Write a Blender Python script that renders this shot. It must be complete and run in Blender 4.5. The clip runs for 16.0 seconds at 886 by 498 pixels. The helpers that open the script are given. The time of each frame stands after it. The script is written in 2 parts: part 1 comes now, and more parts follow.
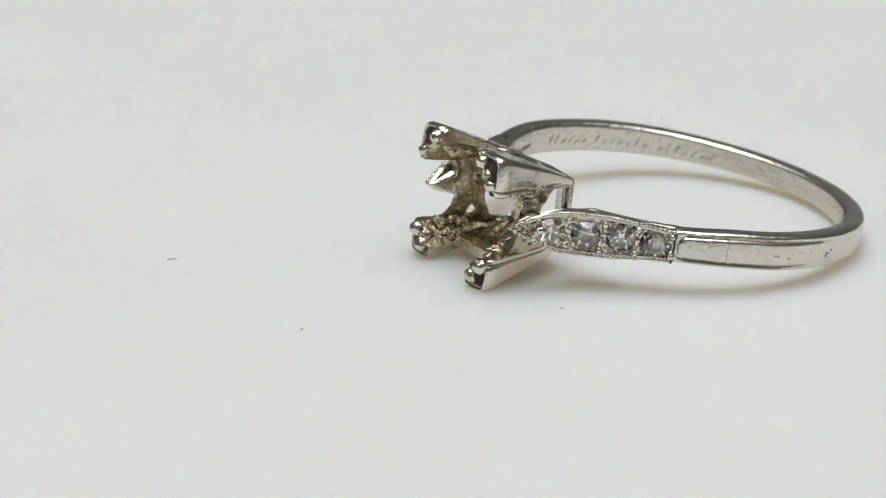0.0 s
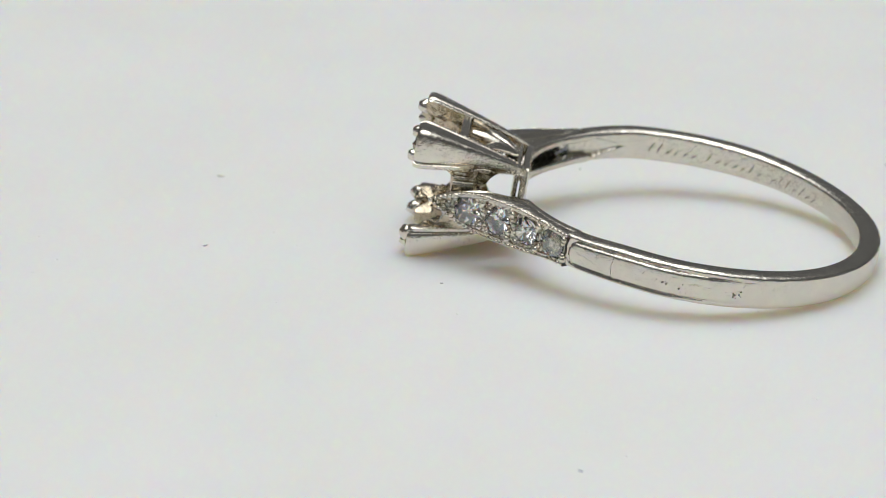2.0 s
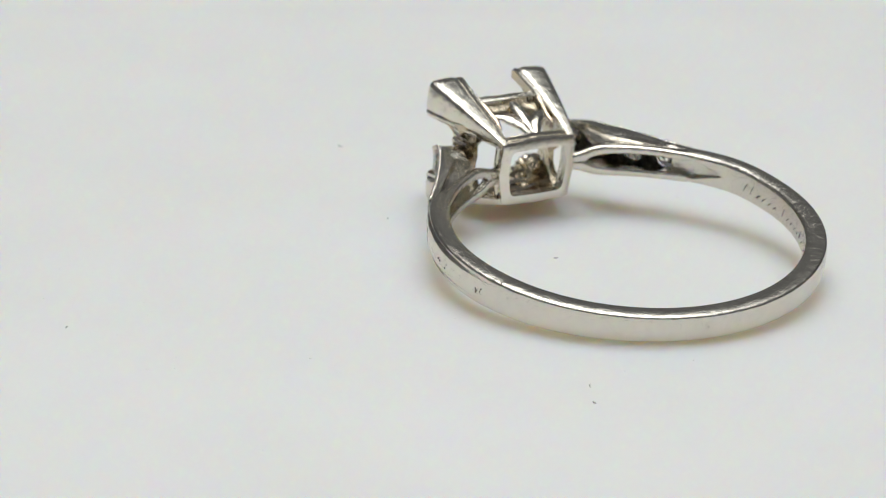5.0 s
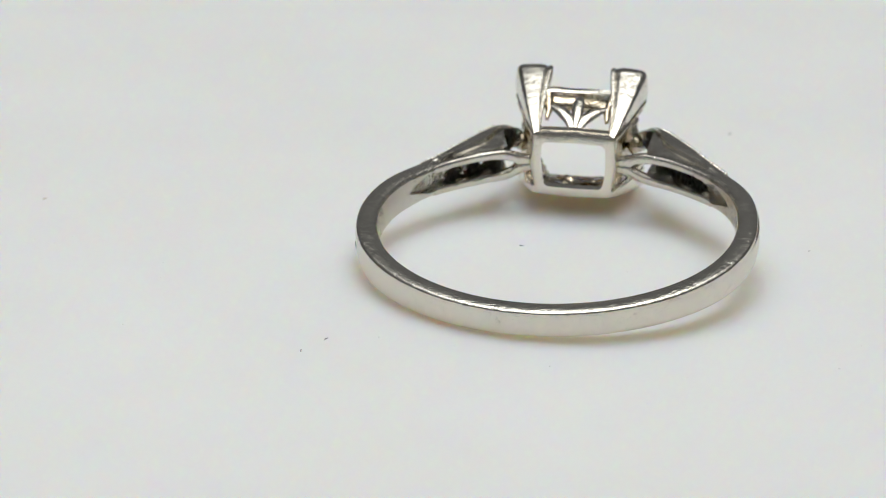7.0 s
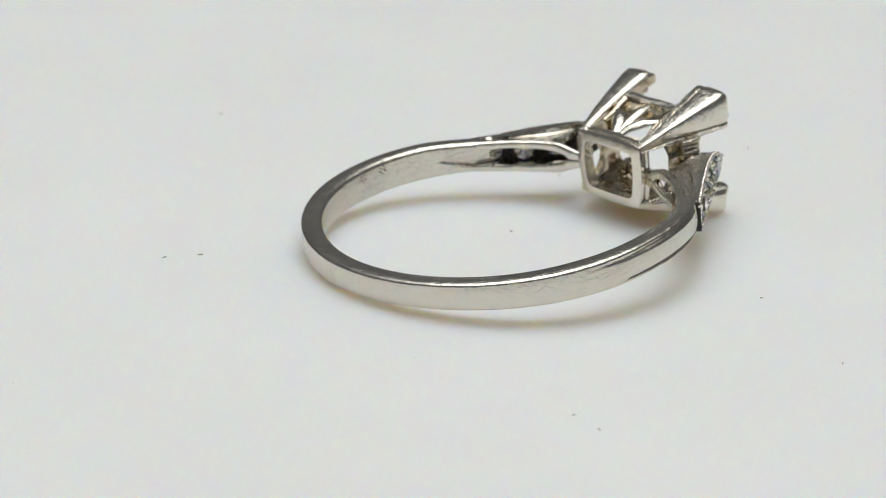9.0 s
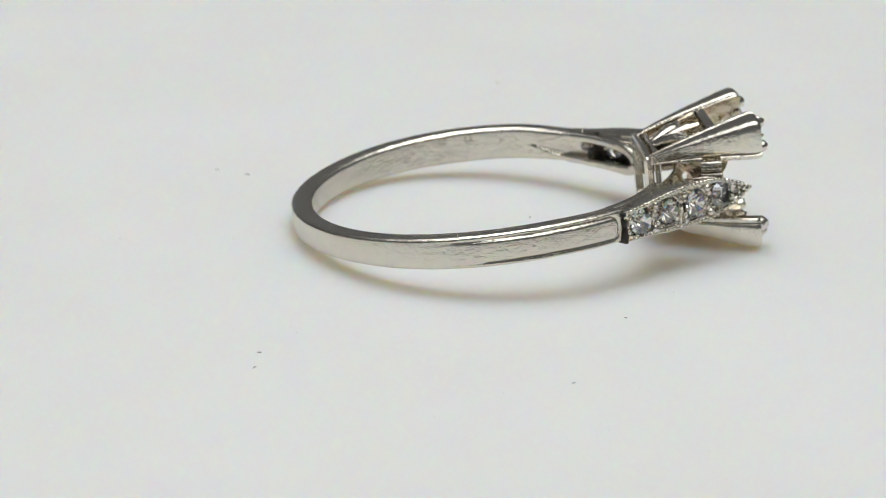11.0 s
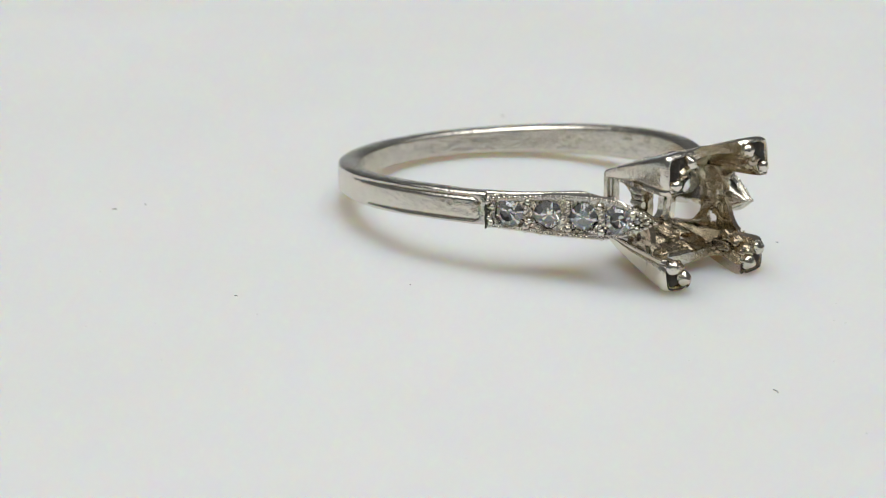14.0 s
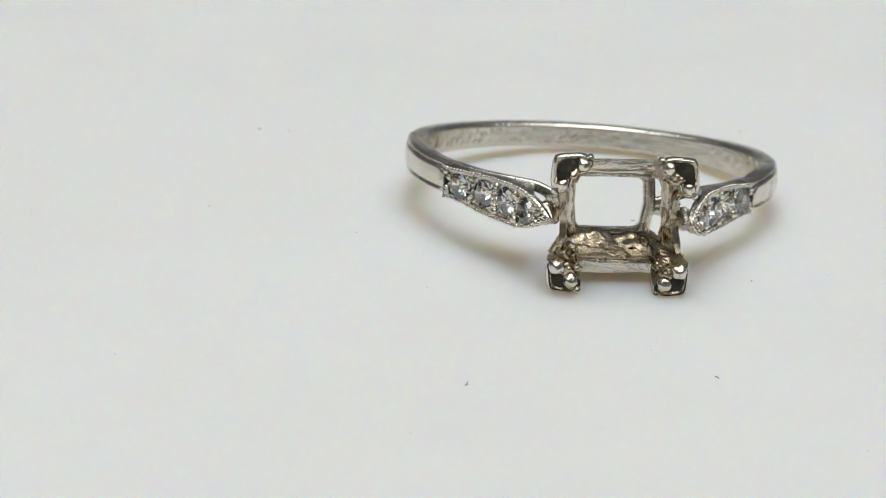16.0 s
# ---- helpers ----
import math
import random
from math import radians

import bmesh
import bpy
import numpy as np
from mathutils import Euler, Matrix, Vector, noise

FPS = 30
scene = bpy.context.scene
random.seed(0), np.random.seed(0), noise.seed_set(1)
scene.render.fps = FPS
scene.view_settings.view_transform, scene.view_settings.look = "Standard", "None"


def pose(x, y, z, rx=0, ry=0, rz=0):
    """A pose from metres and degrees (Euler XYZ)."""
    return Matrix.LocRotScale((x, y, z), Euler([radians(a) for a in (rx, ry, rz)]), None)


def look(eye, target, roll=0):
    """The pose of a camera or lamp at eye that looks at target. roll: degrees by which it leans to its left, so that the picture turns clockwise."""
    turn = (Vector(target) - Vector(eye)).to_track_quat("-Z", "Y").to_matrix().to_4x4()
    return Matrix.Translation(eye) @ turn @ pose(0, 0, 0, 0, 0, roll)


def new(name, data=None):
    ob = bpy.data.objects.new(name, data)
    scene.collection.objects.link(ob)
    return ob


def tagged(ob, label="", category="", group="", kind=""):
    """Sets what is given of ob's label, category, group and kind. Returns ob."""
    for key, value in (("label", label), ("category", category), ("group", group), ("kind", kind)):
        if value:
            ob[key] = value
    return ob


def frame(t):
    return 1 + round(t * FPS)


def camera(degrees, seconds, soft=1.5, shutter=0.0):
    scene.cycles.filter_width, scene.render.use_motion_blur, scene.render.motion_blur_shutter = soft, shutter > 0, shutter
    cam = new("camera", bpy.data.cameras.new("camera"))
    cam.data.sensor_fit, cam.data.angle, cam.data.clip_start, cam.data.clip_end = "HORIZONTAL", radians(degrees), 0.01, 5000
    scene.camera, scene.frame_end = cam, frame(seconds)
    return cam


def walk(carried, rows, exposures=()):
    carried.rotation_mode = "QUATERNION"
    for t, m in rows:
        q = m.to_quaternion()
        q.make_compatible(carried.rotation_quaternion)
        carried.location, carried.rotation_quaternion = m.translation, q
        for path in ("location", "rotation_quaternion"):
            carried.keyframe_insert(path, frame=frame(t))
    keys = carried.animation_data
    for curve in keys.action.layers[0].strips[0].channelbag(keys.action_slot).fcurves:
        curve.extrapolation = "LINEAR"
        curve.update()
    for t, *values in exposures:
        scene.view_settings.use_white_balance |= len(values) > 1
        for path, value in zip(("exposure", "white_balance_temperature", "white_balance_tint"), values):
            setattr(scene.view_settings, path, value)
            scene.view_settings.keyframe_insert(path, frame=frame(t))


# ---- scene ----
# The camera stands still; the turntable carries the ring round.
cam = camera(20.60, 16.0, soft=0.65)
cam.data.dof.use_dof, cam.data.dof.focus_distance, cam.data.dof.aperture_fstop = True, 0.1090, 110.0
EYE_POSE = pose(0, -0.1129, 0.03967, 90 - 19.83, 0, 3.42) @ pose(0, 0, 0, 0, 0, 1.89)
walk(cam, [(0.0, EYE_POSE), (16.0, EYE_POSE)])

# seconds, turn of the table in degrees, sideways and upward play of its bearing in mm
TURN = [
    (0.0, -0.31, -0.03, -0.10), (0.5, -9.18, -0.02, -0.08), (1.0, -19.15, 0.00, -0.07), (1.5, -27.74, 0.01, -0.10),
    (2.0, -37.27, 0.01, -0.09), (2.5, -45.80, 0.02, -0.05), (3.0, -55.27, 0.01, -0.11), (3.5, -64.29, -0.00, -0.08),
    (4.0, -73.64, -0.01, -0.03), (4.2, -77.49, -0.05, -0.01), (6.3, -118.24, 0.02, -0.01), (6.5, -121.76, 0.02, 0.02),
    (7.0, -131.01, 0.03, 0.04), (7.5, -140.25, 0.02, -0.00), (8.0, -149.45, 0.05, 0.07), (8.5, -159.17, 0.00, -0.05),
    (9.0, -168.69, -0.02, 0.00), (9.5, -177.93, 0.04, 0.00), (10.0, -187.31, -0.05, 0.11), (10.2, -191.25, -0.05, 0.10),
    (12.3, -231.06, 0.00, 0.05), (12.5, -234.76, 0.02, -0.04), (13.0, -244.05, -0.02, 0.02), (13.5, -252.98, -0.06, -0.00),
    (14.0, -262.53, -0.03, 0.01), (14.5, -271.51, -0.04, 0.14), (15.0, -281.49, -0.01, 0.08), (15.5, -290.55, 0.08, -0.01),
    (16.0, -300.54, 0.07, 0.15)]

# ---- light ----
world = bpy.data.worlds.new("room_air")
scene.world = world
world.use_nodes = True
world.node_tree.nodes["Background"].inputs[0].default_value = (0.62, 0.68, 0.78, 1)
world.node_tree.nodes["Background"].inputs[1].default_value = 0.25
scene.view_settings.exposure = 0.0


def area_lamp(name, eye, target, sx, sy, watts, colour):
    data = bpy.data.lights.new(name, "AREA")
    data.shape, data.size, data.size_y, data.energy, data.color = "RECTANGLE", sx, sy, watts, colour
    ob = new(name, data)
    ob.matrix_world = look(eye, target)
    return ob


area_lamp("hanging_lamp", (-0.02, 0.06, 0.72), (0, 0, 0), 0.26, 0.24, 1.50, (0.985, 0.985, 0.965))
# wide unseen panel added as fill for the room's ambient light; softens the shadows
area_lamp("ceiling_fill", (0.0, 0.0, 1.08), (0, 0, 0), 1.2, 1.2, 9.2, (0.956, 0.988, 0.999))

# ---- materials ----


def material(name, base, rough, metal=0.0, **kw):
    m = bpy.data.materials.new(name)
    m.use_nodes = True
    b = m.node_tree.nodes["Principled BSDF"]
    b.inputs["Base Color"].default_value = (*base, 1)
    b.inputs["Roughness"].default_value = rough
    b.inputs["Metallic"].default_value = metal
    for k, v in kw.items():
        b.inputs[k.replace("_", " ")].default_value = v
    return m


def noise_node(m, scale, detail=4.0, stretch=(1, 1, 1), rough=0.6):
    t = m.node_tree
    co, mp, nz = t.nodes.new("ShaderNodeTexCoord"), t.nodes.new("ShaderNodeMapping"), t.nodes.new("ShaderNodeTexNoise")
    mp.inputs["Scale"].default_value = stretch
    nz.inputs["Scale"].default_value, nz.inputs["Detail"].default_value = scale, detail
    nz.inputs["Roughness"].default_value = rough
    t.links.new(co.outputs["Object"], mp.inputs["Vector"])
    t.links.new(mp.outputs["Vector"], nz.inputs["Vector"])
    return nz


def ramp(m, src, stops, socket):
    t = m.node_tree
    r = t.nodes.new("ShaderNodeValToRGB")
    while len(r.color_ramp.elements) < len(stops):
        r.color_ramp.elements.new(0.5)
    for e, (pos, col) in zip(r.color_ramp.elements, stops):
        e.position, e.color = pos, (*col, 1) if len(col) == 3 else col
    t.links.new(src, r.inputs[0])
    if socket:
        t.links.new(r.outputs[0], t.nodes["Principled BSDF"].inputs[socket])
    return r


def bump(m, src, strength, distance, before=None):
    t = m.node_tree
    b = t.nodes.new("ShaderNodeBump")
    b.inputs["Strength"].default_value, b.inputs["Distance"].default_value = strength, distance
    t.links.new(src, b.inputs["Height"])
    if before:
        t.links.new(before.outputs[0], b.inputs["Normal"])
    t.links.new(b.outputs[0], t.nodes["Principled BSDF"].inputs["Normal"])
    return b


def grey(v):
    return (v, v, v)


def metal(name, base, dirt, rough_lo, rough_hi, dirt_at=0.62, relief=0.25):
    """Worn white metal: wear and dirt in patches, fine scratches, uneven polish."""
    m = material(name, base, rough_lo, 1.0)
    patch = noise_node(m, 1500, 5)
    ramp(m, patch.outputs["Fac"], [(0.30, base), (dirt_at, tuple(c * 0.93 for c in base)), (min(dirt_at + 0.16, 1), dirt)], "Base Color")
    fine = noise_node(m, 2200, 4)
    ramp(m, fine.outputs["Fac"], [(0.3, grey(rough_lo)), (0.75, grey(rough_hi))], "Roughness")
    scratch = noise_node(m, 5200, 2, (1, 1, 6))
    b = bump(m, scratch.outputs["Fac"], relief * 0.5, 0.000012)
    cross = noise_node(m, 3200, 3, (9, 1, 1.6))
    b = bump(m, cross.outputs["Fac"], relief * 0.4, 0.000012, b)
    nicks = noise_node(m, 4800, 2.0, (1, 2.4, 1), 0.55)
    b = bump(m, nicks.outputs["Fac"], relief * 0.55, 0.000030, b)
    dents = noise_node(m, 1500, 4)
    bump(m, dents.outputs["Fac"], relief * 0.6, 0.00008, b)
    return m


PLATINUM = metal("worn_platinum", (0.75, 0.708, 0.625), (0.30, 0.275, 0.23), 0.07, 0.26, 0.66, 1.35)
POLISHED = metal("polished_platinum", (0.80, 0.755, 0.665), (0.34, 0.305, 0.25), 0.03, 0.17, 0.62, 1.1)
BRIGHT_CUT = metal("bright_cut_platinum", (0.86, 0.81, 0.71), (0.26, 0.22, 0.165), 0.03, 0.12, 0.56, 1.8)
TARNISHED = metal("tarnished_platinum", (0.60, 0.515, 0.385), (0.16, 0.122, 0.072), 0.04, 0.15, 0.55, 1.3)
# near-black for dark joints, and for shade painted into hollows and backs
DARK_GAP = material("near_black_gap", (0.03, 0.025, 0.02), 0.55, 0.15)
_n = noise_node(DARK_GAP, 2400, 4)
ramp(DARK_GAP, _n.outputs["Fac"], [(0.35, (0.018, 0.015, 0.012)), (0.6, (0.05, 0.042, 0.032)), (0.78, (0.16, 0.14, 0.11))], "Base Color")
bump(DARK_GAP, _n.outputs["Fac"], 0.8, 0.00005)
ENGRAVED = metal("engraved_strokes", (0.27, 0.25, 0.22), (0.10, 0.09, 0.075), 0.3, 0.5)
DIAMOND = material("diamond", (1, 0.975, 0.93), 0.0, 0.0, Transmission_Weight=1.0, IOR=2.42)
SPECK = material("dark_lint", (0.33, 0.32, 0.31), 0.9)
FLECK = material("pale_grain", (0.88, 0.88, 0.86), 0.25)

TABLE_WHITE = material("white_matt_plastic", (0.80, 0.80, 0.79), 0.42, 0.0, Subsurface_Weight=0.85, Subsurface_Radius=(0.0075, 0.0052, 0.0030), Subsurface_Scale=1.0)
_n = noise_node(TABLE_WHITE, 60, 4)
ramp(TABLE_WHITE, _n.outputs["Fac"], [(0.35, (0.79, 0.79, 0.775)), (0.7, (0.815, 0.815, 0.81))], "Base Color")
_f = noise_node(TABLE_WHITE, 2600, 3)
ramp(TABLE_WHITE, _f.outputs["Fac"], [(0.35, grey(0.36)), (0.7, grey(0.52))], "Roughness")
bump(TABLE_WHITE, _f.outputs["Fac"], 0.12, 0.00003)

DESK = material("pale_desk_board", (0.62, 0.61, 0.59), 0.5)
_n = noise_node(DESK, 30, 5)
ramp(DESK, _n.outputs["Fac"], [(0.3, (0.70, 0.69, 0.67)), (0.7, (0.77, 0.76, 0.74))], "Base Color")
WALL = material("grey_wall_paint", (0.15, 0.155, 0.17), 0.8)
_n = noise_node(WALL, 8, 5)
ramp(WALL, _n.outputs["Fac"], [(0.3, (0.175, 0.175, 0.178)), (0.7, (0.215, 0.215, 0.218))], "Base Color")
CEIL = material("white_ceiling_paint", (0.7, 0.7, 0.69), 0.9)

# ---- mesh helpers: shapes are written in millimetres ----
MM = 0.001


def part(name, bm, mat, parent=None, label="", smooth=False, angle=35):
    bmesh.ops.recalc_face_normals(bm, faces=bm.faces)
    for v in bm.verts:
        v.co *= MM
    me = bpy.data.meshes.new(name)
    if smooth:
        lim = radians(angle)
        for f in bm.faces:
            f.smooth = True
        for e in bm.edges:
            e.smooth = not (len(e.link_faces) == 2 and e.calc_face_angle(0) > lim)
    bm.to_mesh(me)
    bm.free()
    me.materials.append(mat)
    ob = new(name, me)
    ob.parent = parent
    if label:
        tagged(ob, label)
    return ob


def loft(sections, caps=True, closed=False, bm=None):
    """Skin over sections that all have the same number of points; each section is a closed loop."""
    bm = bm or bmesh.new()
    rows = [[bm.verts.new(c) for c in sec] for sec in sections]
    n = len(rows[0])
    for a, b in zip(rows, rows[1:] + ([rows[0]] if closed else [])):
        for i in range(n):
            bm.faces.new((a[i], a[(i + 1) % n], b[(i + 1) % n], b[i]))
    if caps and not closed:
        bm.faces.new(rows[0])
        bm.faces.new(rows[-1])
    return bm


def box(x0, x1, y0, y1, z0, z1, bevel=0.0, seg=2, bm=None):
    own = bm is None
    bm = bm or bmesh.new()
    made = bmesh.ops.create_cube(bm, size=1.0)
    for v in made["verts"]:
        v.co = Vector((x0 + (v.co.x + .5) * (x1 - x0), y0 + (v.co.y + .5) * (y1 - y0), z0 + (v.co.z + .5) * (z1 - z0)))
    if bevel and own:
        bmesh.ops.bevel(bm, geom=bm.edges[:], offset=bevel, segments=seg, profile=0.5, affect="EDGES")
    return bm


def blob(centre, r, bm=None, sub=2, stretch=(1, 1, 1), rough=0.0):
    bm = bm or bmesh.new()
    made = bmesh.ops.create_icosphere(bm, subdivisions=sub, radius=1.0)
    for v in made["verts"]:
        k = 1 + rough * noise.noise(v.co * 1.7 + Vector(centre) * 3.1)
        v.co = Vector((v.co.x * stretch[0], v.co.y * stretch[1], v.co.z * stretch[2])) * r * k + Vector(centre)
    return bm


def tube(points, radii, sides=8, bm=None, flat=1.0, up=Vector((0, 0, 1))):
    """A tapered round rod along points; flat squeezes it along up."""
    secs = []
    for i, p in enumerate(points):
        d = (Vector(points[min(i + 1, len(points) - 1)]) - Vector(points[max(i - 1, 0)])).normalized()
        a = d.cross(up).normalized()
        b = a.cross(d).normalized()
        secs.append([Vector(p) + radii[i] * (math.cos(k) * a + flat * math.sin(k) * b) for k in [2 * math.pi * j / sides for j in range(sides)]])
    return loft(secs, bm=bm)


def smoothstep(a, b, x):
    t = min(max((x - a) / (b - a), 0), 1)
    return t * t * (3 - 2 * t)


# ---- the room round the table ----
def room():
    bm = box(-900, 900, -900, 900, -44, -24)
    tagged(part("floor", bm, DESK), "pale board desk top under the turntable", "desk", kind="structure")
    walls = (("wall_north", (-920, 920, 900, 920)), ("wall_south", (-920, 920, -920, -900)),
             ("wall_west", (-920, -900, -900, 900)), ("wall_east", (900, 920, -900, 900)))
    for name, (x0, x1, y0, y1) in walls:
        tagged(part(name, box(x0, x1, y0, y1, -44, 1100), WALL), "plain grey painted wall", "wall", kind="structure")
    tagged(part("ceiling", box(-920, 920, -920, 920, 1100, 1120), CEIL), "plain white ceiling", "ceiling", kind="structure")


room()

# ---- the turntable and what lies on it ----
turntable = tagged(new("turntable"), "round white matt plastic turntable carrying the ring", "turntable")


def disc():
    prof = [(0, 0), (70, 0), (74.2, 0), (74.8, -.3), (75, -1), (75, -22.6), (74.2, -23.5), (0, -23.8)]
    n, bm, rows = 128, bmesh.new(), []
    for r, z in prof[1:-1]:
        rows.append([bm.verts.new((r * math.cos(2 * math.pi * k / n), r * math.sin(2 * math.pi * k / n), z)) for k in range(n)])
    for a, b in zip(rows, rows[1:]):
        for k in range(n):
            bm.faces.new((a[k], a[(k + 1) % n], b[(k + 1) % n], b[k]))
    bm.faces.new(rows[0])
    bm.faces.new(rows[-1])
    return part("disc", bm, TABLE_WHITE, turntable, smooth=True)


disc()
# dark lint: place, length and turn
for x, y, length, turn in ((-19.13, -6.05, .55, 20), (-11.94, -13.97, .35, 70), (16.70, -21.17, .3, 0), (20.31, 2.13, .3, 40),
                           (18.60, 1.84, .35, 10), (3.38, 22.91, .28, 90), (4.16, 21.45, .25, 20), (-8.48, 16.65, .22, 60),
                           (-0.63, -9.63, .2, 30), (3.29, -0.93, .3, 120), (-6.89, 8.68, .16, 15)):
    a = radians(turn)
    d = Vector((math.cos(a), math.sin(a), 0)) * length * .4
    c = Vector((x, y, 0.02))
    part("lint", tube([c - d, c - d * .2 + Vector((d.y, -d.x, 0)) * .3, c + d], [.016, .03, .016], 6), SPECK, turntable)
# pale grains that catch the light
rng = random.Random(4)
bm = bmesh.new()
for _ in range(240):
    r, a = 46 * math.sqrt(rng.random()), rng.random() * 6.283
    blob((r * math.cos(a), r * math.sin(a), .01), rng.uniform(.025, .06), bm, 1, (1, 1, .5))
tagged(part("grains", bm, FLECK, turntable), kind="stuff")

# ---- the ring ----
ring = tagged(new("ring"), "worn platinum ring, centre stone missing, eight small diamonds", "ring")
RING0 = Matrix(((-0.79832, 0.58769, 0.13156, 0.0044868), (-0.58867, -0.80760, 0.03552, 0.0025225),
                (0.12713, -0.04910, 0.99067, 0.0019155), (0, 0, 0, 1)))

R_OUT, R_IN = 9.38, 8.38


def band_half(phi):
    """Half the band's width at an angle from the head, in degrees."""
    return 0.625 + 0.15 * smoothstep(165, 80, phi)


def band_mid(phi):
    """Height of the band's middle line, which sinks a little towards the head and the back."""
    c, s = math.cos(radians(phi)), math.sin(radians(phi))
    return 0.07 * s - 0.22 * smoothstep(.25, .8, c) - 0.05 * smoothstep(.2, .9, -c)


def band_point(phi, r, z):
    """z is counted from the band's middle line."""
    a = radians(phi)
    r -= 0.12 * smoothstep(0.45, 1.0, -math.cos(a))
    return Vector((r * math.cos(a), r * math.sin(a) + 0.13 * smoothstep(0.5, 0.0, math.cos(a)), band_mid(phi) + z))


def band():
    step, angles = 52.35, []
    while step < 180:
        angles.append(step)
        step += 0.45 if step < 72 else 1.5
    angles += [180.0] + [360 - a for a in reversed(angles)]
    secs = []
    for ang in angles:
        phi = ang if ang <= 180 else 360 - ang
        hw, sec = band_half(phi) + .06 * max(0, math.sin(radians(ang))) * smoothstep(54, 70, phi), []
        along = R_OUT * radians(phi - 53.9)
        groove_on = smoothstep(112, 82, phi)
        for k in range(27):
            u = -1 + 2 * k / 26
            z = u * hw
            edge = max(0, abs(u) - 0.86) / 0.14
            r = R_OUT + 0.05 * (1 - u * u) - 0.13 * edge ** 2
            # panel outline: a long box with a rounded end towards the head
            hz = hw - 0.24
            dx, dz = max(0.42 - along, 0), abs(z) - (hz - 0.42)
            d = math.hypot(dx, max(dz, 0)) - 0.42 if (dx > 0 or dz > 0) else -0.42
            r -= groove_on * (0.14 * math.exp(-(d / 0.065) ** 2) + 0.06 * smoothstep(0, .1, d))
            sec.append(band_point(ang, r, z))
        for k in range(31):
            u = 1 - 2 * k / 30
            z = u * hw
            r = R_IN + 0.17 * (max(0, abs(u) - 0.74) / 0.26) ** 2
            inside = smoothstep(1.0, 0.80, abs(z) / (hw - 0.26) / max(0.02, min(1, max(0, 67 - phi) / 12.0)))
            r += 0.36 * inside * smoothstep(69, 52, phi)
            sec.append(band_point(ang, r, z))
        secs.append(sec)
    return part("band", loft(secs), PLATINUM, ring, "worn platinum band with a raised grooved panel", smooth=True, angle=50)


band()

# small pits and a solder line on the outer face, at (angle, height)
bm = bmesh.new()
rng = random.Random(12)
for phi0, z0, spread, count in ((84.2, -.05, .8, 8), (103.0, -.12, .7, 16), (96, .1, 3.5, 4), (88, -.3, 2.0, 4)):
    for _ in range(count):
        phi, z = rng.gauss(phi0, spread), z0 + rng.gauss(0, .11)
        blob(band_point(phi, R_OUT + .038, z), rng.choice((.018, .022, .03, .045)), bm, 1, (1.2, 1, 1.4), .7)
tagged(part("pit", bm, ENGRAVED, ring), "dark pits in the band", kind="stuff")
pts = [band_point(68.1 + .25 * math.sin(k), R_OUT + .035 - (.04 if abs(k - 5) > 3 else 0), -.6 + .12 * k) for k in range(11)]
part("solder_line", tube(pts, [.022] * 11, 5), DARK_GAP, ring, "dark hairline joint across the band")

# engraving inside the band: slanted bars, unreadable
bm = bmesh.new()
rng = random.Random(7)
ang = -76.0
for k in range(20):
    tall = .50 if k in (0, 1, 6, 11, 14, 15, 17) else .23
    if k in (6, 13):
        ang -= 2.4
    lean, zb = rng.uniform(1.4, 2.4), -.26 - .10 * (k / 19)
    down = [band_point(ang, R_IN + .004, zb), band_point(ang - lean * .45, R_IN + .004, zb + tall * .55), band_point(ang - lean, R_IN + .004, zb + tall)]
    tube(down, [.020, .034, .018], 5, bm)
    ang -= 3.1
part("engraving", bm, ENGRAVED, ring, "faint slanted engraved bars")
bm = bmesh.new()
for ang in (86.8, 88.6, 96.0, 97.8):
    for dz in (0, .2):
        tube([band_point(ang, R_IN, .25 + dz), band_point(ang + 1.1, R_IN, .38 + dz)], [.035, .035], 5, bm)
part("hallmark", bm, ENGRAVED, ring, "small stamped marks")

# ---- shoulders ----
SIDES = {1: dict(end=(5.62, 7.46), mid=(8.72, 5.26), tip=(12.34, 3.60), stones=(.120, .330, .540, .745), zc=(-.13, -.36)),
         -1: dict(end=(5.84, -7.46), mid=(9.26, -5.02), tip=(12.66, -2.93), stones=(.128, .348, .556, .764), zc=(-.30, -.47))}


def shoulder_frame(side, s):
    """A point on the outer face, with the way along it and outwards."""
    q = SIDES[side]
    a, m, b = (Vector((*q[k], 0)) for k in ("end", "mid", "tip"))
    c = 2 * m - (a + b) / 2
    p = a * (1 - s) ** 2 + c * 2 * s * (1 - s) + b * s * s
    d = ((c - a) * (1 - s) + (b - c) * s).normalized()
    out = Vector((-d.y, d.x, 0)) * side
    p.z = q["zc"][0] + (q["zc"][1] - q["zc"][0]) * s
    return p, d, out


def shoulder_half(s, side=1):
    w = 0.775 + 0.02 * side + 0.25 * smoothstep(0, .45, s)
    if s > .62:
        w *= max(0.02, 1 - ((s - .62) / .38) ** 1.9)
    return w


Z = Vector((0, 0, 1))


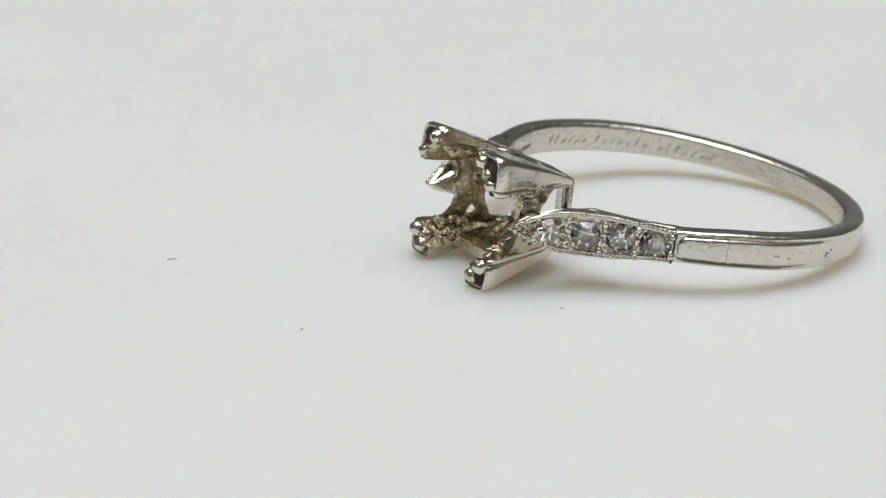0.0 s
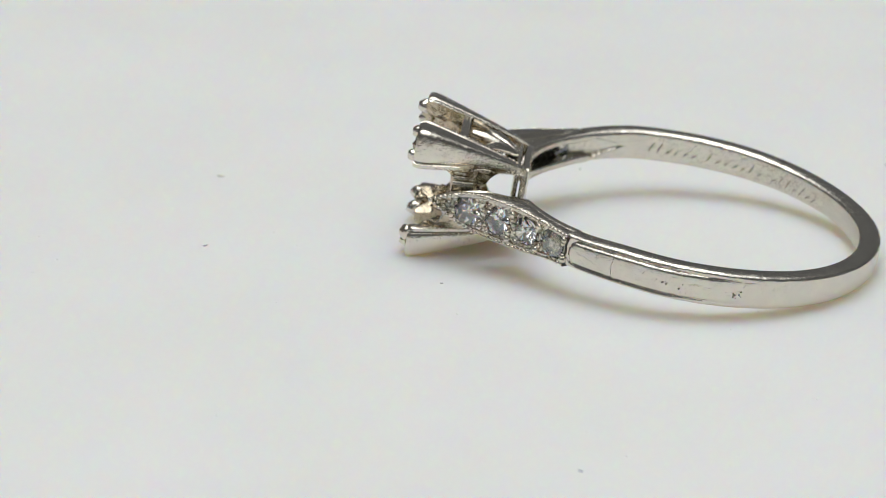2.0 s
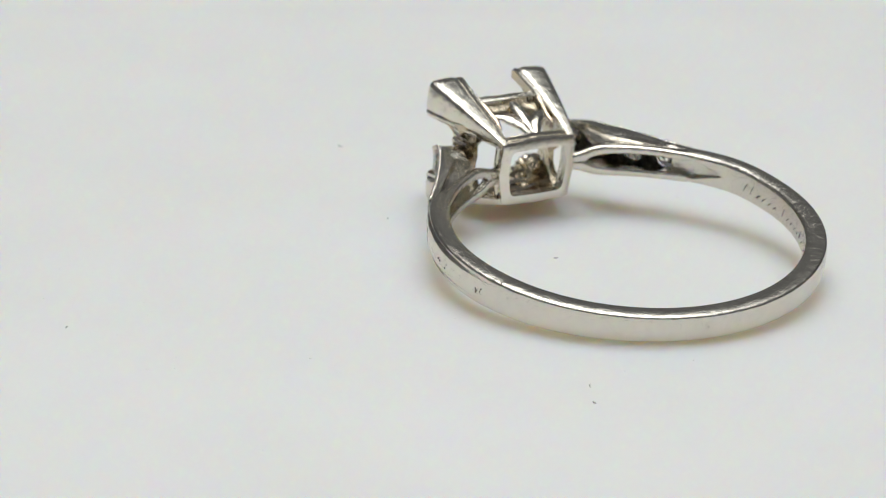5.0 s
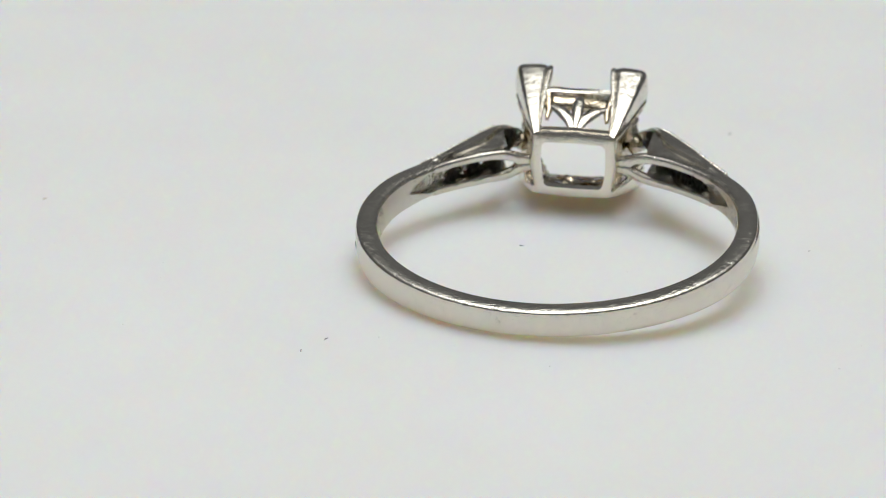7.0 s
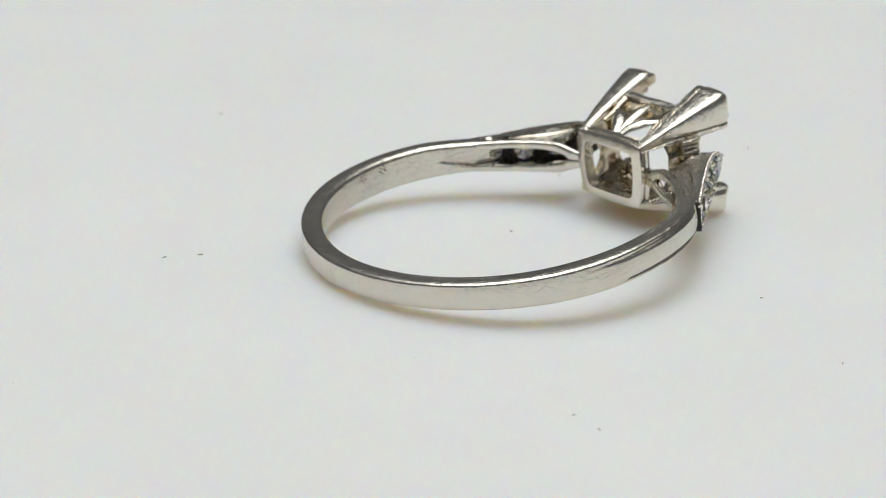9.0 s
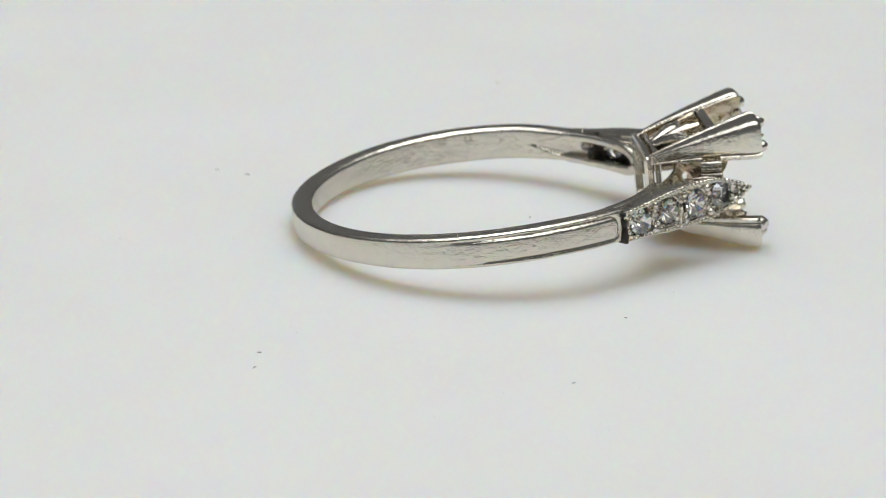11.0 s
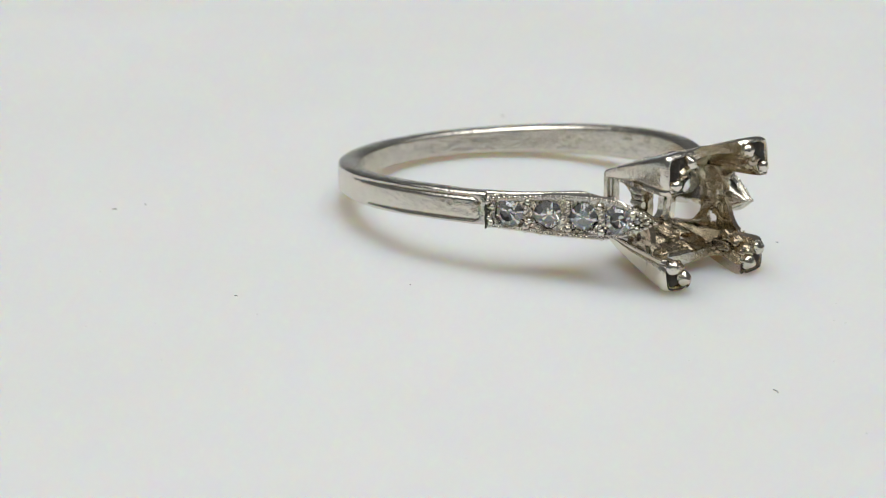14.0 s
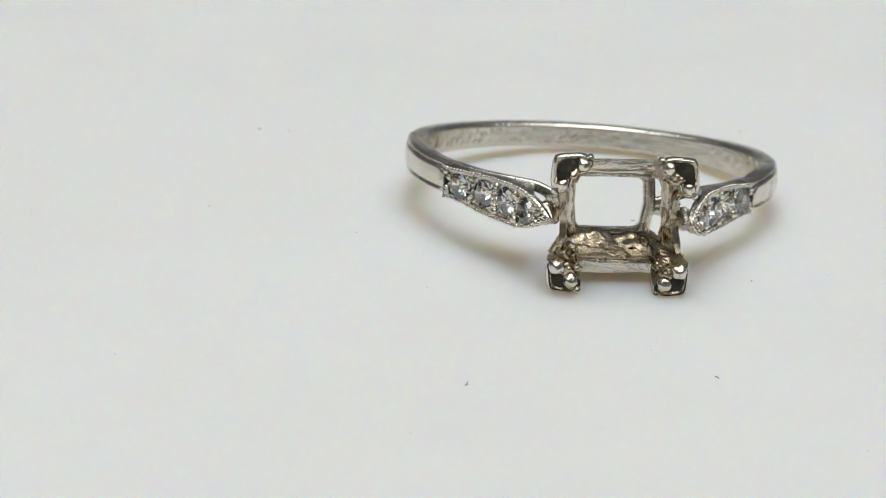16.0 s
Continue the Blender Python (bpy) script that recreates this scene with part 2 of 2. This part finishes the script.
def brilliant(rng):
    """An old single cut: eight facets round the table, eight below, not quite even."""
    table, depth, pts = rng.uniform(.50, .58), rng.uniform(.83, .90), []
    for k in range(8):
        a, b = (k + .5) * math.pi / 4, k * math.pi / 4
        pts.append((table * math.cos(a), table * math.sin(a), .33))
        pts += [(math.cos(a), math.sin(a), 0), (.985 * math.cos(a), .985 * math.sin(a), -.06), (.99 * math.cos(b), .99 * math.sin(b), -.03)]
    pts.append((rng.uniform(-.06, .06), rng.uniform(-.06, .06), -depth))
    bm = bmesh.new()
    for c in pts:
        bm.verts.new(c)
    bmesh.ops.convex_hull(bm, input=bm.verts[:])
    bmesh.ops.dissolve_limit(bm, angle_limit=radians(1.5), verts=bm.verts[:], edges=bm.edges[:])
    return bm


def shoulder(side):
    n = 48
    # pierced plate
    cut = random.Random(31 + side)
    stones = [(s, .69 if i else .70) for i, s in enumerate(SIDES[side]["stones"])]
    length = (Vector(SIDES[side]["end"]) - Vector(SIDES[side]["tip"])).length * 1.01
    bm, nz = bmesh.new(), 22
    ns = 84
    for depth in (.06, .34):
        grid = []
        for k in range(ns + 1):
            s = k / ns
            p, d, out = shoulder_frame(side, s)
            w = max(shoulder_half(s, side) - .10, .01)
            row = []
            for j in range(nz + 1):
                z = w * (-1 + 2 * j / nz)
                a = s * length
                for s0, r in stones:
                    hole = r * (.93 if depth < .2 else .75)
                    q = Vector((a - s0 * length, z))
                    if hole * .8 < q.length < hole * 1.12:
                        q = q * (hole / q.length)
                        a, z = s0 * length + q.x, q.y
                p2, d2, o2 = shoulder_frame(side, a / length)
                rough = .15 * noise.noise(Vector((a * 6.5, z * 6.5, side * 5)))
                row.append(bm.verts.new(p2 + Z * z - o2 * (depth + rough)))
            grid.append((s, w, row))
        for (s0, w0, r0), (s1, w1, r1) in zip(grid, grid[1:]):
            for j in range(nz):
                zc, sc = (w0 + w1) / 2 * (-1 + (2 * j + 1) / nz), (s0 + s1) / 2
                if any(math.hypot((sc - t) * length, zc) < r * (.93 if depth < .2 else .75) for t, r in stones):
                    continue
                bm.faces.new((r0[j], r0[j + 1], r1[j + 1], r1[j]))
    top = plate = part("shoulder", bm, BRIGHT_CUT, ring, "tapered shoulder set with four small diamonds")
    # back layer near-black: the shade inside the opening put into its colour
    plate.data.materials.append(DARK_GAP)
    for f in plate.data.polygons[len(plate.data.polygons) // 2:]:
        f.material_index = 1
    # two side walls
    for sg in (1, -1):
        secs = []
        for k in range(n + 1):
            s = k / n
            p, d, out = shoulder_frame(side, s)
            w = shoulder_half(s, side)
            t = min(.26, w * .45)
            reach = 0.6
            while reach < 2.3 and (p - out * reach).to_2d().length > 8.72:
                reach += .02
            deep = reach + (0.50 - 0.3 * s - reach) * smoothstep(.38, .82, s)
            z_in = w + (min(w, .78) - w) * smoothstep(.0, .3, s) * (1 - smoothstep(.55, .75, s))
            z0, z1 = sg * w, sg * (w - t)
            step = .02 + .20 * smoothstep(.02, .25, s) * (1 - smoothstep(.70, .88, s))
            secs.append([p + Z * sg * (z_in - t) - out * deep, p + Z * sg * (z_in - .03) - out * deep, p + Z * sg * (w - step) - out * deep * .47, p + Z * sg * (w - .02) - out * deep * .38,
                         p + Z * z0 - out * .05, p + Z * (z0 - sg * .05) + out * .05, p + Z * (z1 + sg * .04) + out * .05, p + Z * z1 - out * .08])
        part("side_wall", loft(secs), PLATINUM, top, smooth=True, angle=40)
        bm = bmesh.new()
        rnd, count = random.Random(sg + 4), 34
        for k in range(count):
            s = (k + .5) / count
            p, d, out = shoulder_frame(side, s)
            w = shoulder_half(s, side)
            blob(p + Z * sg * max(w - .09, 0) + out * .05, .105 * rnd.uniform(.8, 1.2), bm, 1, (1.1, 1.1, 1), .35)
        tagged(part("milgrain", bm, POLISHED, top, smooth=True, angle=80), "row of tiny metal beads", kind="stuff")
    # stones
    for i, (s, r) in enumerate(stones):
        p, d, out = shoulder_frame(side, s)
        bm = brilliant(cut)
        m = Matrix((d, Z, out)).transposed().to_4x4() @ pose(0, 0, 0, cut.uniform(-7, 7), cut.uniform(-7, 7))
        m.translation = p + out * .02
        bmesh.ops.transform(bm, matrix=m @ Matrix.Rotation(i * 1.1 + side, 4, "Z") @ Matrix.Scale(r, 4), verts=bm.verts)
        part("diamond", bm, DIAMOND, top, "small round single-cut diamond")
    p, d, out = shoulder_frame(side, .875)
    bm = brilliant(cut)
    m = Matrix((d, Z, out)).transposed().to_4x4()
    m.translation = p + out * .0
    bmesh.ops.transform(bm, matrix=m @ Matrix.Scale(.2, 4), verts=bm.verts)
    part("diamond", bm, DIAMOND, top, "tiny diamond at the shoulder's point")
    # holding beads between the stones
    rr = random.Random(side + 9)
    spots = []
    cuts = [0.02] + [(a + b) / 2 for (a, _), (b, _) in zip(stones, stones[1:])] + [(stones[-1][0] + .09)]
    for c in cuts:
        w = shoulder_half(c, side)
        for z, r in ((.60, .19), (-.60, .19), (.36, .14), (-.36, .14), (.80, .11), (-.80, .11)):
            spots.append((c + rr.uniform(-.016, .016), z * w + rr.uniform(-.04, .04), r * rr.uniform(.8, 1.15)))
    spots += [(.90, .12, .09), (.90, -.13, .09), (.94, 0, .10), (.84, .30, .1), (.84, -.3, .1)]
    for s, z, r in spots:
        p, d, out = shoulder_frame(side, min(s, .98))
        part("setting_bead", blob(p + Z * z + out * .02, r, None, 2, (1, 1, 1), .35), BRIGHT_CUT, top, smooth=True, angle=80)
    # dark joint between the shoulder and the band
    secs = []
    for k in range(9):
        z = -.80 + 1.45 * k / 8
        p, d, out = shoulder_frame(side, 0)
        wob, half = .03 * math.sin(2.3 * k + side), .035 + .025 * math.sin(1.7 * k) ** 2
        p = p + Z * z + d * wob
        secs.append([p + d * half + out * .075, p - d * half + out * .075, p - d * half - out * .5, p + d * half - out * .5])
    part("joint", loft(secs), DARK_GAP, top, "dark joint against the band")
    # inner rails that run on to the head and close round the opening
    for sg in (1, -1):
        secs = []
        for k in range(37):
            t = k / 36
            phi = 53.2 - (37.4 if side > 0 else 40.6) * t
            hi = .775 + .04 * math.sin(math.pi * t) - .38 * smoothstep(.72, 1.0, t)
            lo = .45 - .03 * t
            lo = lo * math.sqrt(max(0, 1 - (max(0, t - .46) / .40) ** 2)) - .03 * smoothstep(.80, .87, t)
            if t < .2:
                lo = min(lo, .40)
            dr, z0 = .50 - .12 * t, -.17 * t
            r0, sec = R_IN - .0 + .03 * t, []
            for r, h in ((0, lo + .06), (.05, lo), (dr - .05, lo), (dr, lo + .06), (dr, hi - .07), (dr - .07, hi), (.07, hi), (0, hi - .07)):
                sec.append(band_point(side * phi, r0 + r, z0 + sg * h))
            secs.append(sec)
        part("gallery_rail", loft(secs), PLATINUM, top, smooth=True, angle=50)
    # floor of the shallow groove where the opening begins
    secs = []
    for k in range(13):
        phi = 53.4 - 6.5 * k / 12
        secs.append([band_point(side * phi, R_IN + r, z) for r, z in ((.34 + .02 * k, -.52), (.34 + .02 * k, .52), (.42 + .02 * k, .52), (.42 + .02 * k, -.52))])
    part("groove_floor", loft(secs), PLATINUM, top, smooth=True, angle=50)
    # solid point
    secs = []
    for k in range(13):
        s = .86 + .15 * k / 12
        p, d, out = shoulder_frame(side, min(s, 1.0))
        hz = max(shoulder_half(min(s, 1.0), side) * .97, .02)
        ho = .50 * max(.04, 1 - ((s - .86) / .155) ** 1.4)
        secs.append([p - out * (.12 + ho) + out * ho * math.cos(a) + Z * hz * math.sin(a) for a in [2 * math.pi * j / 12 for j in range(12)]])
    part("point", loft(secs), PLATINUM, top, "solid pointed end of the shoulder", smooth=True, angle=85)
    p, d, out = shoulder_frame(side, .80)
    part("point_block", blob(p - out * 1.15 + d * .3, .40, None, 3, (1.2, 1, 1.3), .4), TARNISHED, top, smooth=True, angle=80)
    return top


for side in (1, -1):
    shoulder(side)

# ---- head ----
HY, HZ, X0, X1 = 0.24, -0.33, 8.05, 13.25
HEAD_TILT = pose(0, HY, HZ) @ pose(0, 0, 0, 2.6, 0, 0) @ pose(0, -HY, -HZ)


def head_part(name, bm, mat, parent, label="", smooth=False, angle=35):
    """A part of the setting, which sits a little askew on the hoop."""
    bm.transform(HEAD_TILT)
    return part(name, bm, mat, parent, label, smooth, angle)



def head_half(x):
    t = max(0, (x - X0) / (X1 - X0)) ** 0.86
    return 2.02 + 1.34 * t, 1.62 + 1.58 * t


# how far each prong's tip is bent back, sideways and upwards
BENT = {(1, 1): (.03, .22, -.02), (-1, 1): (.03, .10, .06), (-1, -1): (-.22, .04, -.08), (1, -1): (-.22, .0, -.19)}


def corner(sy, sz):
    """One corner prong: an angle that widens towards its end, hollow at the tip."""
    def bent(bm):
        dx, dy, dz = BENT[sy, sz]
        for v in bm.verts:
            k = min(max(0, (v.co.x - 8.3) / 4.8), 1.05)
            v.co += Vector((dx * k, dy * k, dz * k))
        return bm

    secs = []
    for x, grow, inset in ((8.0, 0, 0), (8.8, .15, 0), (9.8, .34, 0), (10.9, .56, 0), (11.9, .76, 0), (12.7, .91, 0), (13.04, .965, .02),
                           (13.22, .975, .07), (13.32, .97, .14), (13.33, .965, .21), (13.28, .96, .28), (13.22, .95, .33)):
        hy, hz = head_half(min(x, 13.1))
        hz += .10 * grow * (sz < 0)
        L, t, c = .34 + (1.62 if sz > 0 else 1.36) * grow, .28 + .84 * grow, .06 + .50 * grow
        a, b = hy - inset, hz - inset
        L, t, c = L - 1.2 * inset, max(t - 1.6 * inset, .16), c - .5 * inset
        bulge = .05 * grow
        g = min(1, L / 1.5)
        half = [(a, b - c), (a + bulge, b - (c + L) / 2), (a, b - L + .36 * g), (a - .08 * g, b - L + .28 * g), (a + .01, b - L + .20 * g), (a, b - L + .06 * g), (a - .07 * g, b - L), (a - .52 * t, b - L + .02), (a - .80 * t, b - L * .80)]
        pts = [(a - c, b), (a - c * .55, b - c * .06), (a - c * .22, b - c * .22), (a - c * .06, b - c * .55)] + half + [(a - t * 1.0, b - t * 1.0)]
        pts += [(a - (b - q), b - (a - p)) for p, q in reversed(half[1:])]
        secs.append([Vector((x, HY + sy * p, HZ + sz * q)) for p, q in pts])
    leg = head_part("prong", bent(loft(secs)), POLISHED, ring, "flared corner prong with a beaded tip", smooth=True, angle=38)
    # dirt on the inner faces; near-black paints the shade in the hollow tip
    leg.data.materials.append(TARNISHED)
    leg.data.materials.append(DARK_GAP)
    for f in leg.data.polygons:
        inward = -(f.normal.y * sy + f.normal.z * sz)
        if f.center.x > 12.55 * MM and f.normal.x > -.2 and f.center.x < 13.1 * MM and inward > -.75 and abs(f.normal.x) > .9:
            f.material_index = 2
        elif inward > .35 and f.center.x > 9.0 * MM:
            f.material_index = 1
    lump = random.Random(int(5 * sy + 11 * sz + 40))
    for _ in range(4 if sz > 0 else 6):
        x = lump.uniform(11.1, 12.7)
        hy, hz = head_half(x)
        t = 0.75 + .12 * (x - 11.5)
        p, q = (hy - t - lump.uniform(.1, .5), hz - lump.uniform(.45, .9)) if lump.random() < .5 else (hy - lump.uniform(.45, .9), hz - t - lump.uniform(.1, .5))
        head_part("solder_lump", bent(blob((x, HY + sy * p, HZ + sz * q), lump.uniform(.20, .34), None, 3, (1.4, 1, 1), .5)), TARNISHED, leg, smooth=True, angle=80)
    hy, hz = head_half(13.1)
    far = 1.55 if sz > 0 else 1.25
    spots = [(hy - .52, hz - far + .12, .33), (hy - far + .12, hz - .54, .33)]
    for k, (p, q, r) in enumerate(spots):
        rr = r * (1 + .14 * math.sin(3 * sy + 2 * sz + k))
        head_part("bead", bent(blob((13.30 + .06 * math.cos(k + sy), HY + sy * p, HZ + sz * q), rr, None, 3, (1.15, 1, 1), .22)), POLISHED, leg, smooth=True, angle=80)
    inner = (13.12, HY + sy * (hy - 1.0), HZ + sz * (hz - 1.0))
    head_part("solder_lump", bent(blob(inner, .34, None, 3, (1.1, 1, 1), .5)), TARNISHED, leg, smooth=True, angle=80)
    # near-black lumps for the shade behind the beads, lapping over the tip's face
    hollow = bmesh.new()
    for p, q, r in ((.62, .62, .40), (.55, 1.0, .33), (1.0, .55, .33)):
        blob((13.20, HY + sy * (hy - p), HZ + sz * (hz - q)), r, hollow, 3, (.42, 1, 1), .35)
    head_part("hollow_shade", bent(hollow), DARK_GAP, leg, "near-black lumps for the shade in the hollow behind the beads", smooth=True, angle=80)
    # milgrain along both free edges
    bm = bmesh.new()
    for k in range(20):
        t = k / 19
        x = 8.3 + 3.9 * t
        grow = (x - 8.0) / 5.2
        hy, hz = head_half(x)
        L = .34 + (1.62 if sz > 0 else 1.36) * grow
        blob((x, HY + sy * (hy + .0), HZ + sz * (hz - L + .05)), .065, bm, 1)
        blob((x, HY + sy * (hy - L + .05), HZ + sz * (hz + .0)), .065, bm, 1)
    tagged(head_part("milgrain", bent(bm), POLISHED, leg, smooth=True, angle=80), "row of tiny metal beads", kind="stuff")


for sy in (1, -1):
    for sz in (1, -1):
        corner(sy, sz)


def rounded_square(x, hy, hz, r, bow=0.0, n=6):
    pts = []
    for cy, cz, a0 in ((1, 1, 0), (-1, 1, 90), (-1, -1, 180), (1, -1, 270)):
        for k in range(n + 1):
            a = radians(a0 + 90 * k / n)
            pts.append(Vector((x, HY + cy * (hy - r) + r * math.cos(a), HZ + cz * (hz - r) + r * math.sin(a))))
        # the sides bow out a little
        mid = radians(a0 + 90)
        pts.append(Vector((x, HY + math.cos(mid) * (hy + bow), HZ + math.sin(mid) * (hz + bow))))
    for p in pts:
        p.y = HY + (p.y - HY) * (1 - .07 * smoothstep(0, -1.4, p.z - HZ)) - .05 * smoothstep(0, -1.4, p.z - HZ)
    return pts


def square_frame(x0, x1, hy, hz, wall, name):
    o, i = .24, .34
    secs = [rounded_square(x0 + .08, hy, hz, o, .09), rounded_square(x1 - .06, hy, hz, o, .09), rounded_square(x1, hy - .06, hz - .06, o, .05),
            rounded_square(x1, hy - wall, hz - wall, i, .03), rounded_square(x0, hy - wall, hz - wall, i, .03), rounded_square(x0, hy - .08, hz - .08, o, .05)]
    head_part(name, loft(secs, closed=True), POLISHED, ring, smooth=True, angle=40)


square_frame(7.86, 8.24, 2.05, 1.66, .45, "rear_frame")
square_frame(8.34, 8.60, 2.10, 1.74, .40, "front_frame")


def gallery(axis, sg):
    """One pierced side between two prongs: a bar and a three-leaf motif, or a post."""
    def at(x, u, out):
        hy, hz = head_half(x)
        return Vector((x, HY + u, HZ + sg * (hz - .16 + out))) if axis == "z" else Vector((x, HY + sg * (hy - .16 + out), HZ + u))

    def rod(name, pts, radii, mat, flat=.7):
        up = Vector((0, 0, 1)) if axis == "z" else Vector((0, 1, 0))
        head_part(name, tube([at(*p) for p in pts], radii, 8, None, flat, up), mat, side_ob, smooth=True, angle=60)

    side_ob = None
    def slab(name, parent, x0, x1, u0, u1, o0, o1, mat, bevel=.06):
        bm = box(0, 1, 0, 1, 0, 1)
        bmesh.ops.subdivide_edges(bm, edges=bm.edges[:], cuts=5, use_grid_fill=True)
        for v in bm.verts:
            x, u, o = x0 + v.co.x * (x1 - x0), u0 + v.co.y * (u1 - u0), o0 + v.co.z * (o1 - o0)
            v.co = at(x, u, o + .10 * noise.noise(Vector((x * 2, u * 2, sg + o))))
            v.co += .06 * noise.noise_vector(v.co * 2.2)
        return head_part(name, bm, mat, parent, smooth=True, angle=50)

    if axis == "z":
        side_ob = slab("gallery_side", ring, 11.05, 11.45, -1.75, 1.75, -.34, .12, POLISHED)
        slab("seat", side_ob, 10.35, 11.10, -1.7, 1.7, -.42, -.18, TARNISHED)
        for u in (-1, 0, 1):
            rod("leaf", [(8.55, u * .12, .0), (9.1, u * .32, .05), (9.7, u * .80, .06), (10.15, u * 1.38, .0)] if u else
                [(8.55, 0, .0), (9.4, 0, .08), (10.3, 0, .08), (10.9, 0, .0)], [.20, .34, .38, .14] if u else [.18, .28, .34, .20], TARNISHED if sg < 0 else POLISHED, .6)
        for u in (-1, 1):
            rod("scroll", [(11.0, u * 1.62, -.1), (10.5, u * 1.55, -.1), (9.9, u * 1.45, -.1), (9.3, u * 1.5, -.1)], [.30, .26, .18, .10], TARNISHED, 1.0)
        if sg < 0:
            bm, nx, nu, rows = bmesh.new(), 22, 30, []
            for k in range(nx + 1):
                row = []
                for j in range(nu + 1):
                    x, u = 8.75 + 2.4 * k / nx, -1.66 + 3.32 * j / nu
                    lift = .30 * noise.noise(Vector((x * 1.3, u * 1.1, 4.0))) + .12 * noise.noise(Vector((x * 3.4, u * 3.0, 9.0)))
                    row.append((x, u, bm.verts.new(at(x, u, -.10 + lift))))
                rows.append(row)
            for r0, r1 in zip(rows, rows[1:]):
                for (x, u, a), (_, _, b), (_, _, c), (_, _, d) in zip(r0, r0[1:], r1[1:], r1):
                    if ((x - 10.1) / .30) ** 2 + ((u - .85) / .34) ** 2 > 1 and ((x - 9.9) / .22) ** 2 + ((u + 1.25) / .22) ** 2 > 1:
                        bm.faces.new((a, b, c, d))
            bmesh.ops.delete(bm, geom=[v for v in bm.verts if not v.link_faces], context="VERTS")
            bmesh.ops.recalc_face_normals(bm, faces=bm.faces[:])
            bmesh.ops.solidify(bm, geom=bm.faces[:], thickness=.22)
            head_part("seat_plate", bm, TARNISHED, side_ob, "rough dirty plate with solder remains", smooth=True, angle=28)
            lumps = random.Random(21)
            for _ in range(5):
                x, u = lumps.uniform(9.2, 11.0), lumps.uniform(-1.4, 1.4)
                head_part("solder_lump", blob(at(x, u, -.12), lumps.uniform(.2, .36), None, 3, (1.3, 1.2, .6), .5), TARNISHED, side_ob, smooth=True, angle=80)
    else:
        # side wall: a ridged plate between the prongs, open towards the hoop
        bm, nx, nu, rows = bmesh.new(), 26, 30, []
        for k in range(nx + 1):
            row = []
            for j in range(nu + 1):
                u = -1.62 + 3.24 * j / nu
                x0, x1 = 10.05 - 1.05 * abs(u / 1.62) ** 3, 11.40 + .55 * (u / 1.62) ** 2
                x = x0 + (x1 - x0) * k / nx
                dip = .12 * noise.noise(Vector((x * 1.7, u * 1.7, sg * 3)))
                row.append((x, u, bm.verts.new(at(x, u, -.05 - .16 * math.cos(u) + dip) + .07 * noise.noise_vector(Vector((x * 2, u * 2, sg))))))
            rows.append(row)
        holes = ((10.55, -1.05, .20, .26),)
        for r0, r1 in zip(rows, rows[1:]):
            for (x, u, a), (_, _, b), (_, _, c), (x2, u2, d) in zip(r0, r0[1:], r1[1:], r1):
                xm, um = (x + x2) / 2, u + 1.62 / nu
                if not any(((xm - hx) / rx) ** 2 + ((um - hu) / ru) ** 2 < 1 for hx, hu, rx, ru in holes):
                    bm.faces.new((a, b, c, d))
        bmesh.ops.delete(bm, geom=[v for v in bm.verts if not v.link_faces], context="VERTS")
        bmesh.ops.recalc_face_normals(bm, faces=bm.faces[:])
        bmesh.ops.solidify(bm, geom=bm.faces[:], thickness=.30)
        bmesh.ops.recalc_face_normals(bm, faces=bm.faces[:])
        side_ob = head_part("gallery_side", bm, TARNISHED, ring, "pierced dirty wall between two prongs", smooth=True, angle=60)
        slab("post", side_ob, 10.50, 11.35, .35, 1.55, -.40, .12, TARNISHED)
        for u, r in ((.62, .15), (.92, .11), (1.20, .15)):
            rod("collar", [(10.46, u, .06), (10.92, u, .13), (11.38, u, .06)], [r, r * 1.15, r], PLATINUM, 1)
        for sv in (1, -1):
            rod("rib", [(8.5, sv * 1.45, -.04), (9.2, sv * 1.42, -.04), (9.95, sv * 1.36, -.04)], [.13, .10, .16], PLATINUM, .9)


for axis in "zy":
    for sg in (1, -1):
        gallery(axis, sg)


# ---- what moves ----
def motions():
    rows_table, rows_ring = [], []
    for t, turn, dx, dz in TURN:
        m = pose(dx * MM, 0, dz * MM, 0, 0, turn)
        rows_table.append((t, pose(0, 0, -0.1 * MM) @ m))
        rows_ring.append((t, m @ RING0))
    walk(turntable, rows_table)
    walk(ring, rows_ring)


motions()
